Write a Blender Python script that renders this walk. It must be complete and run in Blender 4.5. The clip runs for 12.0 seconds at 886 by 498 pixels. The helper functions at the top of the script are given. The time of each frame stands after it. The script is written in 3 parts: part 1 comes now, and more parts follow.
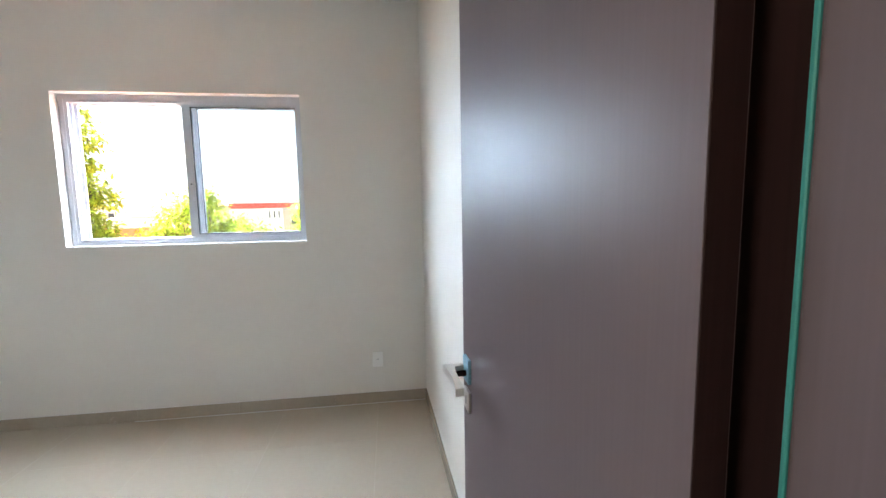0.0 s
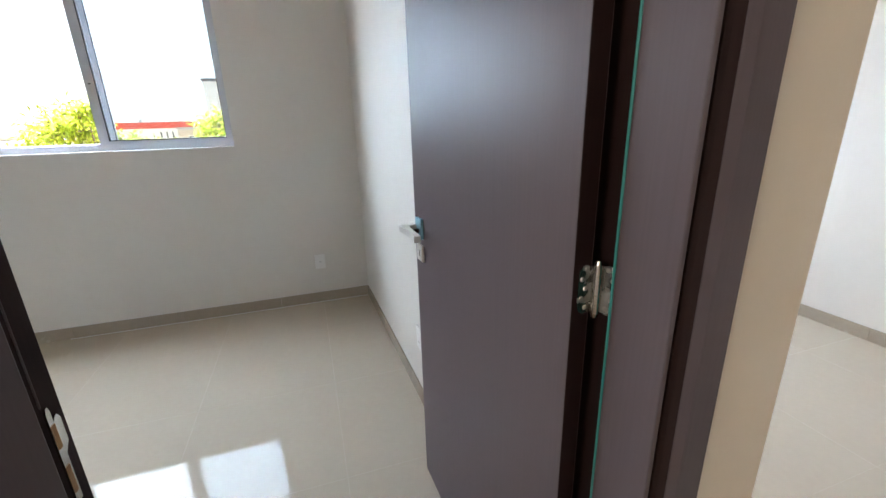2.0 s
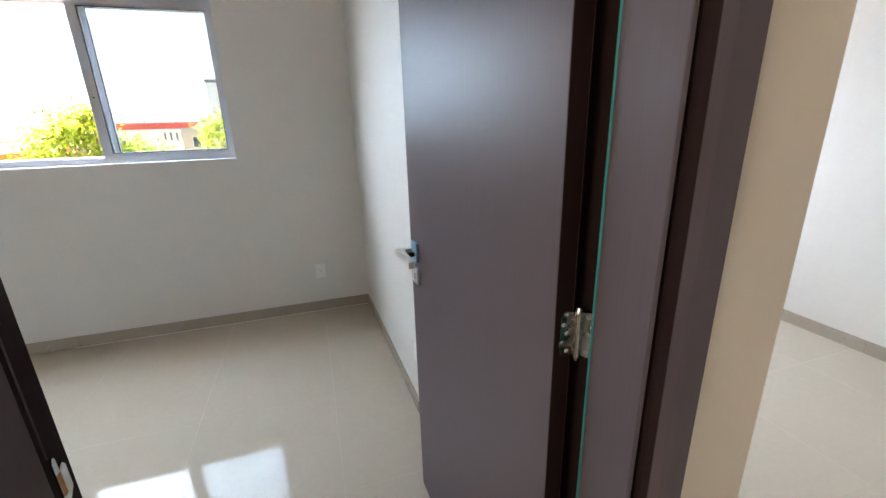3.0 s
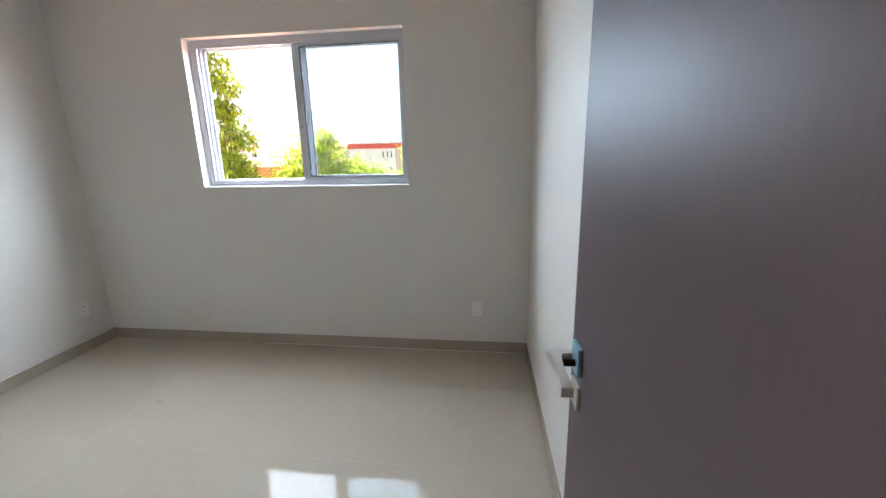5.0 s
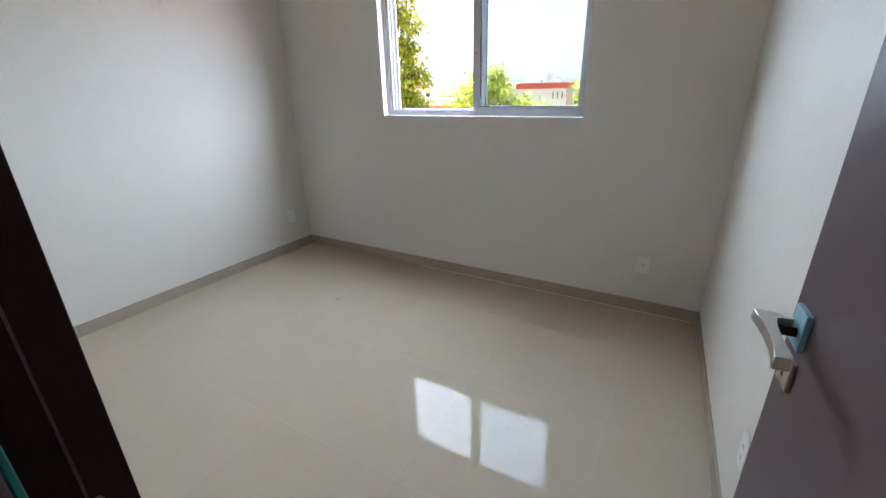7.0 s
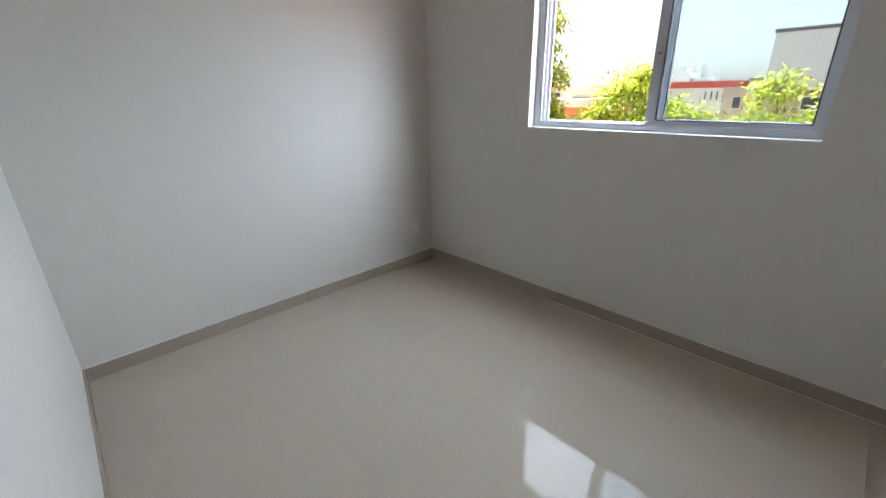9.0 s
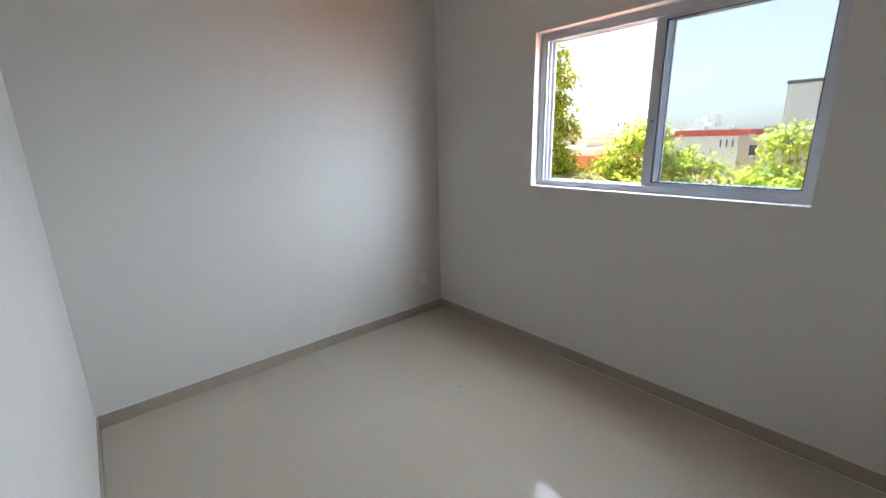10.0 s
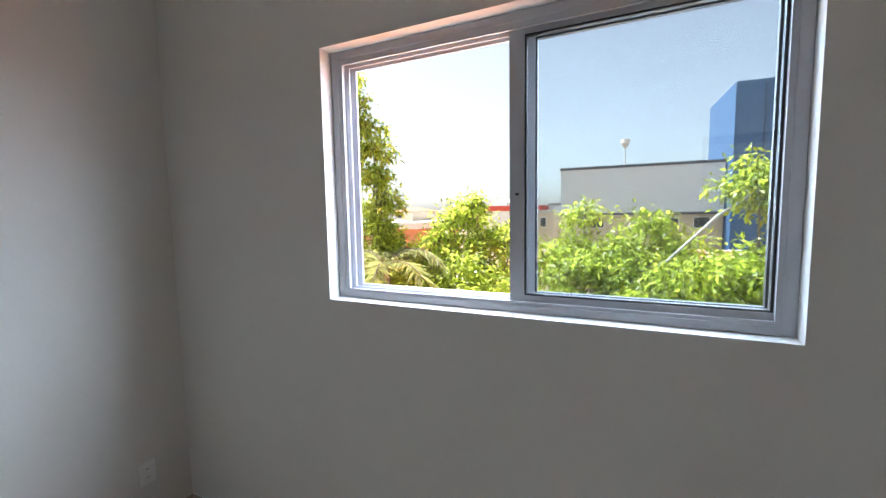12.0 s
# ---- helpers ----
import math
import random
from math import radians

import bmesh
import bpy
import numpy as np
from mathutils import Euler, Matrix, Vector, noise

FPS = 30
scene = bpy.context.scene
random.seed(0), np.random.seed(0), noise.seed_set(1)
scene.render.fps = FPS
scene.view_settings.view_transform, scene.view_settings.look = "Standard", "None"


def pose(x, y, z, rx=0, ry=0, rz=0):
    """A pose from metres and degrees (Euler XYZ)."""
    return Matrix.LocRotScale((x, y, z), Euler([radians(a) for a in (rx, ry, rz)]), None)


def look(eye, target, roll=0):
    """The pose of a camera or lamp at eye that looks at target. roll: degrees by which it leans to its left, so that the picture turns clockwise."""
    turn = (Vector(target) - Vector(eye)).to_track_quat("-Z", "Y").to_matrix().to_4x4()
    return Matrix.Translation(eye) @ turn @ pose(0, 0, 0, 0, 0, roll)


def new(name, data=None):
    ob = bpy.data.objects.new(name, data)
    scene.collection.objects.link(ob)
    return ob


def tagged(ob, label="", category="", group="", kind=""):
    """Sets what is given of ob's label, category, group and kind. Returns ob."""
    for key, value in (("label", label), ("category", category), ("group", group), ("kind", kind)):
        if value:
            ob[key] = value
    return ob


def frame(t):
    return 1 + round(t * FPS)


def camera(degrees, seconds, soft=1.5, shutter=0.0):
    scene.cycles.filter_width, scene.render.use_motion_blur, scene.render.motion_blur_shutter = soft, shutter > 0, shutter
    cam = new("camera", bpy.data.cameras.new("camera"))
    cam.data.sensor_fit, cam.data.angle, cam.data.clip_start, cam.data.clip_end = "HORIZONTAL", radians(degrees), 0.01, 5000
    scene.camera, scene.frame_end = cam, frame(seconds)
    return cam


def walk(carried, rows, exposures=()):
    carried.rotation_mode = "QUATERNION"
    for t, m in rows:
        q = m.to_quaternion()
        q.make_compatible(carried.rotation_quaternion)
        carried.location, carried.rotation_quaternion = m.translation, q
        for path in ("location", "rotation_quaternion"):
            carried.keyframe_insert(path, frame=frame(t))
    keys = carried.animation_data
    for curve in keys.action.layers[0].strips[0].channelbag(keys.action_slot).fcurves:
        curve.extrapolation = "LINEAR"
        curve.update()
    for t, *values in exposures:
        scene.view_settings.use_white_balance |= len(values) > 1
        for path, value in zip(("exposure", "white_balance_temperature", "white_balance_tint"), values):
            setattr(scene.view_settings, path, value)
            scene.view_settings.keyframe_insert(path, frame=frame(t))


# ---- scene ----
cam = camera(94.5, 12.0)
PATH = [
    (0, (3.057, -2.921, 1.432), (3.316, -0.949, 1.22), -1.0),
    (0.5, (3.033, -2.892, 1.372), (3.523, -0.973, 1.095), -1.3),
    (1, (3.003, -2.958, 1.339), (3.574, -1.08, 0.956), -1.5),
    (1.5, (2.958, -3.095, 1.316), (3.551, -1.252, 0.812), -1.5),
    (2, (2.93, -3.128, 1.327), (3.518, -1.311, 0.733), -1.6),
    (2.5, (2.94, -3.136, 1.366), (3.526, -1.326, 0.749), -1.6),
    (2.7, (2.945, -3.148, 1.385), (3.532, -1.336, 0.773), -1.6),
    (4.3, (3.004, -2.915, 1.448), (3.178, -0.987, 0.948), -1.4),
    (4.5, (3.016, -2.852, 1.456), (3.06, -0.915, 0.958), -1.4),
    (5, (3.075, -2.723, 1.446), (2.82, -0.799, 0.963), -1.3),
    (5.5, (3.064, -2.705, 1.434), (2.57, -0.83, 0.945), -1.1),
    (6, (3.044, -2.706, 1.404), (2.36, -0.906, 0.863), -1.0),
    (6.5, (3.043, -2.72, 1.372), (2.209, -1.017, 0.734), -1.2),
    (6.7, (3.051, -2.715, 1.366), (2.174, -1.05, 0.688), -1.2),
    (8.3, (2.777, -2.388, 1.42), (1.622, -0.958, 0.631), -1.7),
    (8.5, (2.738, -2.371, 1.424), (1.519, -0.988, 0.646), -1.6),
    (9, (2.663, -2.403, 1.427), (1.31, -1.114, 0.716), -1.1),
    (9.5, (2.681, -2.4, 1.477), (1.242, -1.155, 0.862), -0.9),
    (10, (2.76, -2.385, 1.518), (1.306, -1.109, 1.009), -1.2),
    (10.5, (2.799, -2.293, 1.547), (1.418, -0.909, 1.13), -1.3),
    (11, (2.698, -2.043, 1.495), (1.444, -0.516, 1.185), -0.7),
    (11.5, (2.405, -1.707, 1.513), (1.337, -0.031, 1.289), -0.8),
    (12, (2.111, -1.274, 1.551), (1.254, 0.524, 1.368), -1.0),
]
EXPOSURES = [(0, 3.2, 6500, 10), (1, 3.15, 6500, 10), (2.5, 2.9, 6500, 10), (4.4, 2.9, 6500, 10), (5.1, 2.65, 6500, 10), (6.5, 2.5, 6500, 10), (9.5, 2.2, 6500, 10),
             (11, 2.25, 6400, 10), (11.5, 2.15, 6350, 10), (12, 1.95, 6250, 10)]
walk(cam, [(t, look(eye, target, roll)) for t, eye, target, roll in PATH], EXPOSURES)

# ---- world and sun ----
SUN_ELEVATION, SUN_FROM = 62.0, (-0.97, 0.20)
world = bpy.data.worlds.new("sky")
scene.world = world
world.use_nodes = True
wn = world.node_tree
sky = wn.nodes.new("ShaderNodeTexSky")
sky.sky_type = "NISHITA"
sky.sun_disc = False
sky.sun_elevation = radians(SUN_ELEVATION)
sky.sun_rotation = math.atan2(SUN_FROM[0], SUN_FROM[1])
sky.air_density, sky.dust_density, sky.ozone_density = 1.0, 1.3, 1.0
haze = wn.nodes.new("ShaderNodeHueSaturation")
haze.inputs["Saturation"].default_value = 0.40
wn.links.new(sky.outputs[0], haze.inputs["Color"])
wn.links.new(haze.outputs[0], wn.nodes["Background"].inputs[0])
wn.nodes["Background"].inputs[1].default_value = 0.059

sun = new("sun", bpy.data.lights.new("sun", "SUN"))
sun.data.energy, sun.data.angle, sun.data.color = 5.0, radians(0.5), (1.0, 0.95, 0.86)
flat = Vector((*SUN_FROM, 0)).normalized() * math.cos(radians(SUN_ELEVATION))
sun.matrix_world = look((flat.x * 40, flat.y * 40, 40 * math.sin(radians(SUN_ELEVATION))), (0, 0, 0))


def sky_lamp(name, at, width, height, watts, turn, tilt, color):
    """An area lamp outside an opening, for the sky's light or added fill; turn: about the upright, tilt: degrees by
    which it leans down.
    """
    lamp = new(name, bpy.data.lights.new(name, "AREA"))
    lamp.data.shape, lamp.data.size, lamp.data.size_y = "RECTANGLE", width, height
    lamp.data.energy, lamp.data.color = watts, color
    lamp.matrix_world = pose(*at, 0, 0, turn) @ pose(0, 0, 0, -90 + tilt, 0, 0)


sky_lamp("window_light", (2.1, 1.35, 3.40), 15.0, 4.0, 820.0, 0, 20, (0.735, 0.845, 1.0))
# Extra lamp out to the right, added to brighten the left wall.
sky_lamp("left_wall_sky_fill", (8.2, 1.40, 3.90), 10.0, 3.6, 300.0, 0, 20, (0.69, 0.83, 1.0))
# Added warm fill behind the viewpoint, for the door leaf and lining.
sky_lamp("hall_fill_light", (1.48, -3.55, 1.70), 0.9, 1.0, 1.8, 90, 0, (1.0, 0.88, 0.74))


# ---- materials ----
def material(name, color, rough=0.5, metal=0.0, vary=0.06, scale=3.0, grain=60.0, bump=0.0, bump_scale=120.0,
             stretch=(1, 1, 1), spread=0.0, rough_vary=0.06, specular=0.5):
    """A principled material with mottling at two scales, fine relief and, where asked, a shade of its own for each piece."""
    m = bpy.data.materials.new(name)
    m.use_nodes = True
    n, l = m.node_tree.nodes, m.node_tree.links
    p = n["Principled BSDF"]
    geo = n.new("ShaderNodeTexCoord")
    mp = n.new("ShaderNodeMapping")
    mp.inputs["Scale"].default_value = stretch
    l.new(geo.outputs["Object"], mp.inputs["Vector"])
    big, fine = n.new("ShaderNodeTexNoise"), n.new("ShaderNodeTexNoise")
    big.inputs["Scale"].default_value, fine.inputs["Scale"].default_value = scale, grain
    big.inputs["Detail"].default_value, fine.inputs["Detail"].default_value = 4, 3
    for t in (big, fine):
        l.new(mp.outputs[0], t.inputs["Vector"])
    mix = n.new("ShaderNodeMath")
    mix.operation = "ADD"
    l.new(big.outputs[0], mix.inputs[0])
    l.new(fine.outputs[0], mix.inputs[1])
    ramp = n.new("ShaderNodeMapRange")
    ramp.inputs["From Min"].default_value, ramp.inputs["From Max"].default_value = 0.6, 1.4
    ramp.inputs["To Min"].default_value, ramp.inputs["To Max"].default_value = 1 - vary, 1 + vary
    l.new(mix.outputs[0], ramp.inputs["Value"])
    shade = ramp.outputs[0]
    if spread:
        info = n.new("ShaderNodeObjectInfo")
        shift = n.new("ShaderNodeVectorMath")
        shift.operation = "SCALE"
        shift.inputs[0].default_value = (37.0, 53.0, 71.0)
        l.new(info.outputs["Random"], shift.inputs["Scale"])
        l.new(shift.outputs[0], mp.inputs["Location"])
        own = n.new("ShaderNodeMapRange")
        own.inputs["To Min"].default_value, own.inputs["To Max"].default_value = 1 - spread, 1 + spread
        l.new(info.outputs["Random"], own.inputs["Value"])
        times = n.new("ShaderNodeMath")
        times.operation = "MULTIPLY"
        l.new(shade, times.inputs[0])
        l.new(own.outputs[0], times.inputs[1])
        shade = times.outputs[0]
    tint = n.new("ShaderNodeVectorMath")
    tint.operation = "SCALE"
    tint.inputs[0].default_value = color
    l.new(shade, tint.inputs["Scale"])
    l.new(tint.outputs[0], p.inputs["Base Color"])
    rr = n.new("ShaderNodeMapRange")
    rr.inputs["From Min"].default_value, rr.inputs["From Max"].default_value = 0.3, 0.7
    rr.inputs["To Min"].default_value, rr.inputs["To Max"].default_value = max(0.01, rough - rough_vary), rough + rough_vary
    l.new(big.outputs[0], rr.inputs["Value"])
    l.new(rr.outputs[0], p.inputs["Roughness"])
    p.inputs["Metallic"].default_value = metal
    p.inputs["Specular IOR Level"].default_value = specular
    if bump:
        b = n.new("ShaderNodeBump")
        b.inputs["Strength"].default_value, b.inputs["Distance"].default_value = bump, 0.002
        tex = n.new("ShaderNodeTexNoise")
        tex.inputs["Scale"].default_value, tex.inputs["Detail"].default_value = bump_scale, 3
        l.new(mp.outputs[0], tex.inputs["Vector"])
        l.new(tex.outputs[0], b.inputs["Height"])
        l.new(b.outputs[0], p.inputs["Normal"])
    return m


def glass_material(name, tint):
    m = bpy.data.materials.new(name)
    m.use_nodes = True
    n, l = m.node_tree.nodes, m.node_tree.links
    n.remove(n["Principled BSDF"])
    clear, gloss, mix, fres = (n.new("ShaderNodeBsdfTransparent"), n.new("ShaderNodeBsdfGlossy"), n.new("ShaderNodeMixShader"), n.new("ShaderNodeLayerWeight"))
    clear.inputs[0].default_value = (*tint, 1)
    gloss.inputs["Roughness"].default_value = 0.0
    fres.inputs["Blend"].default_value = 0.5
    rise, gain = n.new("ShaderNodeMath"), n.new("ShaderNodeMath")
    rise.operation, rise.inputs[1].default_value = "POWER", 5.0
    gain.operation, gain.inputs[1].default_value, gain.inputs[2].default_value = "MULTIPLY_ADD", 0.8, 0.03
    l.new(fres.outputs["Facing"], rise.inputs[0])
    l.new(rise.outputs[0], gain.inputs[0])
    l.new(gain.outputs[0], mix.inputs[0])
    l.new(clear.outputs[0], mix.inputs[1])
    l.new(gloss.outputs[0], mix.inputs[2])
    l.new(mix.outputs[0], n["Material Output"].inputs[0])
    return m


def leaf_material(name, color, through_color, spread=0.35):
    m = bpy.data.materials.new(name)
    m.use_nodes = True
    n, l = m.node_tree.nodes, m.node_tree.links
    p = n["Principled BSDF"]
    p.inputs["Roughness"].default_value = 0.34
    geo = n.new("ShaderNodeNewGeometry")
    outs = []
    for c in (color, through_color):
        own = n.new("ShaderNodeMapRange")
        own.inputs["To Min"].default_value, own.inputs["To Max"].default_value = 1 - spread, 1 + spread
        l.new(geo.outputs["Random Per Island"], own.inputs["Value"])
        s = n.new("ShaderNodeVectorMath")
        s.operation = "SCALE"
        s.inputs[0].default_value = c
        l.new(own.outputs[0], s.inputs["Scale"])
        outs.append(s.outputs[0])
    l.new(outs[0], p.inputs["Base Color"])
    tr = n.new("ShaderNodeBsdfTranslucent")
    l.new(outs[1], tr.inputs[0])
    mix = n.new("ShaderNodeMixShader")
    mix.inputs[0].default_value = 0.55
    l.new(p.outputs[0], mix.inputs[1])
    l.new(tr.outputs[0], mix.inputs[2])
    l.new(mix.outputs[0], n["Material Output"].inputs[0])
    return m


PAINT = material("wall_paint", (0.635, 0.608, 0.562), 0.55, vary=0.018, scale=1.6, grain=9, bump=0.12, bump_scale=260)
BEIGE = material("hall_paint", (0.66, 0.55, 0.42), 0.55, vary=0.02, scale=1.6, grain=9, bump=0.12, bump_scale=260)
CEIL = material("ceiling_paint", (0.70, 0.69, 0.67), 0.7, vary=0.015, scale=1.2, grain=8)
REVEAL = material("reveal_plaster", (0.71, 0.70, 0.69), 0.6, vary=0.04, scale=8, grain=70, bump=0.4, bump_scale=150)
PORCELAIN = material("polished_porcelain", (0.45, 0.395, 0.318), 0.05, vary=0.025, scale=2.2, grain=35, spread=0.012, rough_vary=0.02, specular=0.16)
SKIRT = material("skirting_porcelain", (0.36, 0.308, 0.243), 0.22, vary=0.06, scale=5, grain=40, spread=0.05)
GROUT = material("pale_grout", (0.470, 0.413, 0.334), 0.6, vary=0.15, scale=9, grain=120)
LAMINATE = material("dark_laminate", (0.108, 0.083, 0.087), 0.42, vary=0.06, scale=5, grain=190, stretch=(1, 1, 0.02), bump=0.012, bump_scale=300, rough_vary=0.015, specular=0.10)
# Dark brown edge; the shade on jambs and gaps is in its colour.
LAM_EDGE_SHADED = material("shaded_dark_edge", (0.023, 0.011, 0.010), 0.55, vary=0.2, scale=6, grain=120, stretch=(1, 1, 0.03), bump=0.1, bump_scale=200, specular=0.12)
TEAL = material("teal_seal", (0.035, 0.25, 0.225), 0.45, vary=0.08, scale=12, grain=90)
NICKEL = material("brushed_nickel", (0.60, 0.57, 0.53), 0.40, 1.0, vary=0.08, scale=20, grain=300, stretch=(1, 1, 0.1))
FILM = material("blue_film_metal", (0.22, 0.42, 0.52), 0.5, 0.3, vary=0.12, scale=30, grain=200)
CHROME = material("chrome", (0.66, 0.64, 0.60), 0.14, 1.0, vary=0.05, scale=30, grain=200, rough_vary=0.04)
PLATE = material("steel_plate", (0.50, 0.48, 0.45), 0.27, 1.0, vary=0.1, scale=40, grain=200)
HOLE = material("dark_hole", (0.02, 0.018, 0.016), 0.8)
RAW_WOOD = material("raw_wood", (0.42, 0.22, 0.10), 0.7, vary=0.2, scale=14, grain=90)
ALU = material("white_aluminium", (0.46, 0.47, 0.50), 0.35, vary=0.03, scale=6, grain=80, rough_vary=0.05)
GASKET = material("black_gasket", (0.02, 0.022, 0.024), 0.6)
PLASTIC = material("white_plastic", (0.72, 0.71, 0.69), 0.3, vary=0.02, scale=12, grain=90)
GLASS = glass_material("tinted_glass", (0.905, 0.94, 0.955))
EARTH = material("earth", (0.22, 0.17, 0.11), 0.9, vary=0.3, scale=0.3, grain=3)
# Strong orange, raised to tint the light bounced into the room.
TERRACOTTA = material("terracotta_paving", (0.88, 0.34, 0.12), 0.75, vary=0.2, scale=0.7, grain=5)
LEAF = leaf_material("broad_leaf", (0.17, 0.225, 0.04), (0.60, 0.70, 0.10), 0.5)
LEAF_DARK = leaf_material("vine_leaf", (0.20, 0.25, 0.045), (0.64, 0.74, 0.12), 0.45)
PALM = leaf_material("palm_leaf", (0.30, 0.32, 0.14), (0.45, 0.48, 0.18))
BARK = material("bark", (0.20, 0.16, 0.12), 0.9, vary=0.3, scale=4, grain=30, bump=0.8, bump_scale=25)
WHITE_WALL = material("white_render", (0.72, 0.72, 0.70), 0.8, vary=0.06, scale=0.3, grain=2)
TAN_WALL = material("tan_render", (0.52, 0.44, 0.35), 0.8, vary=0.08, scale=0.3, grain=2)
WHITE_TILE = material("white_facade_tile", (0.66, 0.70, 0.72), 0.35, vary=0.05, scale=0.4, grain=3, spread=0.06)
JOINT = material("facade_joint", (0.36, 0.39, 0.41), 0.8)
SLATE = material("dark_coping", (0.09, 0.10, 0.12), 0.6)
BLUE = material("blue_cladding", (0.05, 0.12, 0.26), 0.4, vary=0.08, scale=0.3, grain=2)
ORANGE = material("orange_render", (0.56, 0.27, 0.16), 0.8, vary=0.1, scale=0.5, grain=4)
RED = material("red_band", (0.60, 0.09, 0.06), 0.6, vary=0.05, scale=0.3, grain=2)
ROOF_TILE = material("clay_roof", (0.42, 0.17, 0.09), 0.8, vary=0.2, scale=0.8, grain=6)
DARK_PANE = material("dark_pane", (0.06, 0.07, 0.08), 0.15)
CONCRETE = material("concrete", (0.40, 0.39, 0.37), 0.85, vary=0.12, scale=0.5, grain=4)
STEEL = material("painted_steel", (0.50, 0.50, 0.50), 0.5)


# ---- mesh helpers ----
def box(bm, x0, x1, y0, y1, z0, z1, bevel=0.0, mat=0, segments=1):
    vs = bmesh.ops.create_cube(bm, size=1.0)["verts"]
    for v in vs:
        v.co = Vector((x0 + (v.co.x + 0.5) * (x1 - x0), y0 + (v.co.y + 0.5) * (y1 - y0), z0 + (v.co.z + 0.5) * (z1 - z0)))
    fs = list({f for v in vs for f in v.link_faces})
    for f in fs:
        f.material_index = mat
    if bevel:
        es = list({e for v in vs for e in v.link_edges})
        bmesh.ops.bevel(bm, geom=es, offset=bevel, segments=segments, affect="EDGES", profile=0.5, material=-1)
    return bm


def prism(bm, plan, z0, z1, bevel=0.0, mat=0):
    """An upright prism over a plan outline, counter-clockwise."""
    low = [bm.verts.new((x, y, z0)) for x, y in plan]
    top = [bm.verts.new((x, y, z1)) for x, y in plan]
    fs = [bm.faces.new(low[::-1]), bm.faces.new(top)]
    k = len(plan)
    for i in range(k):
        fs.append(bm.faces.new((low[i], low[(i + 1) % k], top[(i + 1) % k], top[i])))
    for f in fs:
        f.material_index = mat
    if bevel:
        es = list({e for f in fs for e in f.edges})
        bmesh.ops.bevel(bm, geom=es, offset=bevel, segments=2, affect="EDGES", profile=0.5, material=-1)
    return bm


def rod(bm, a, b, r0, r1=None, sides=10, mat=0):
    """A tapered rod from a to b."""
    a, b = Vector(a), Vector(b)
    r1 = r0 if r1 is None else r1
    m = Matrix.Translation((a + b) / 2) @ (b - a).to_track_quat("Z", "Y").to_matrix().to_4x4()
    vs = bmesh.ops.create_cone(bm, cap_ends=True, segments=sides, radius1=r0, radius2=r1, depth=(b - a).length, matrix=m)["verts"]
    for f in {f for v in vs for f in v.link_faces}:
        f.material_index = mat
        f.smooth = len(f.verts) == 4
        if len(f.verts) != 4:
            for e in f.edges:
                e.smooth = False
    return bm


def ring(bm, x0, x1, z0, z1, wl, wr, wb, wt, y0, y1, bevel=0.002):
    """A rectangular frame of four bars standing in the xz plane."""
    out = [(x0, z0), (x1, z0), (x1, z1), (x0, z1)]
    inn = [(x0 + wl, z0 + wb), (x1 - wr, z0 + wb), (x1 - wr, z1 - wt), (x0 + wl, z1 - wt)]
    v = {}
    for s, pts in (("o", out), ("i", inn)):
        for i, (x, z) in enumerate(pts):
            for y in (y0, y1):
                v[s, i, y] = bm.verts.new((x, y, z))
    fs = []
    for i in range(4):
        j = (i + 1) % 4
        fs.append(bm.faces.new((v["o", i, y0], v["o", j, y0], v["i", j, y0], v["i", i, y0])))
        fs.append(bm.faces.new((v["o", j, y1], v["o", i, y1], v["i", i, y1], v["i", j, y1])))
        fs.append(bm.faces.new((v["o", i, y1], v["o", j, y1], v["o", j, y0], v["o", i, y0])))
        fs.append(bm.faces.new((v["i", i, y0], v["i", j, y0], v["i", j, y1], v["i", i, y1])))
    if bevel:
        es = [e for e in {e for f in fs for e in f.edges} if abs(e.calc_face_angle(0)) > 0.5]
        bmesh.ops.bevel(bm, geom=es, offset=bevel, segments=2, affect="EDGES", profile=0.5)
    return bm


def link(name, bm, mats, parent=None, label="", smooth=False):
    me = bpy.data.meshes.new(name)
    bmesh.ops.recalc_face_normals(bm, faces=bm.faces)
    bm.to_mesh(me)
    bm.free()
    for m in (mats if isinstance(mats, (list, tuple)) else [mats]):
        me.materials.append(m)
    if smooth:
        for p in me.polygons:
            p.use_smooth = True
    ob = new(name, me)
    ob.parent = parent
    if label:
        tagged(ob, label)
    return ob


def part(name, bm, mats, parent, label="", smooth=False):
    return link(name, bm, mats, parent, label, smooth)


def thing(name, label, category, group="", at=(0, 0, 0), turn=0.0):
    ob = new(name)
    ob.empty_display_size = 0.1
    ob.matrix_world = pose(*at, 0, 0, turn)
    return tagged(ob, label, category, group)


def structure(name, bm, mats, label, category, parent=None):
    ob = link(name, bm, mats, parent)
    return tagged(ob, label, category, kind="structure")


B = bmesh.new

# ---- plan ----
BACK = -2.55            # room face of the door wall
HALL = -2.768           # hall face of the door wall
CEILING = 2.80
GROUND = -3.2
WX0, WX1, WZ0, WZ1 = 0.995, 2.492, 1.205, 2.180   # window opening
OUT = 0.18              # outer face of the window wall
END = 3.598              # free end of the door wall
FAR = 6.02              # far wall of the neighbouring room
JL, JR = 2.631, 3.331   # door lining, clear faces
RL, RR = 2.609, 3.357   # door lining, rebate faces
DOOR_TOP = 2.10


def right_wall(y):
    return 3.299 - 0.034 * y



def back_wall(x):
    return -2.547 - 0.0145 * x


# ---- large structure ----
bm = B()
box(bm, -0.2, FAR + 0.2, -4.5, OUT, -0.25, -0.0004)
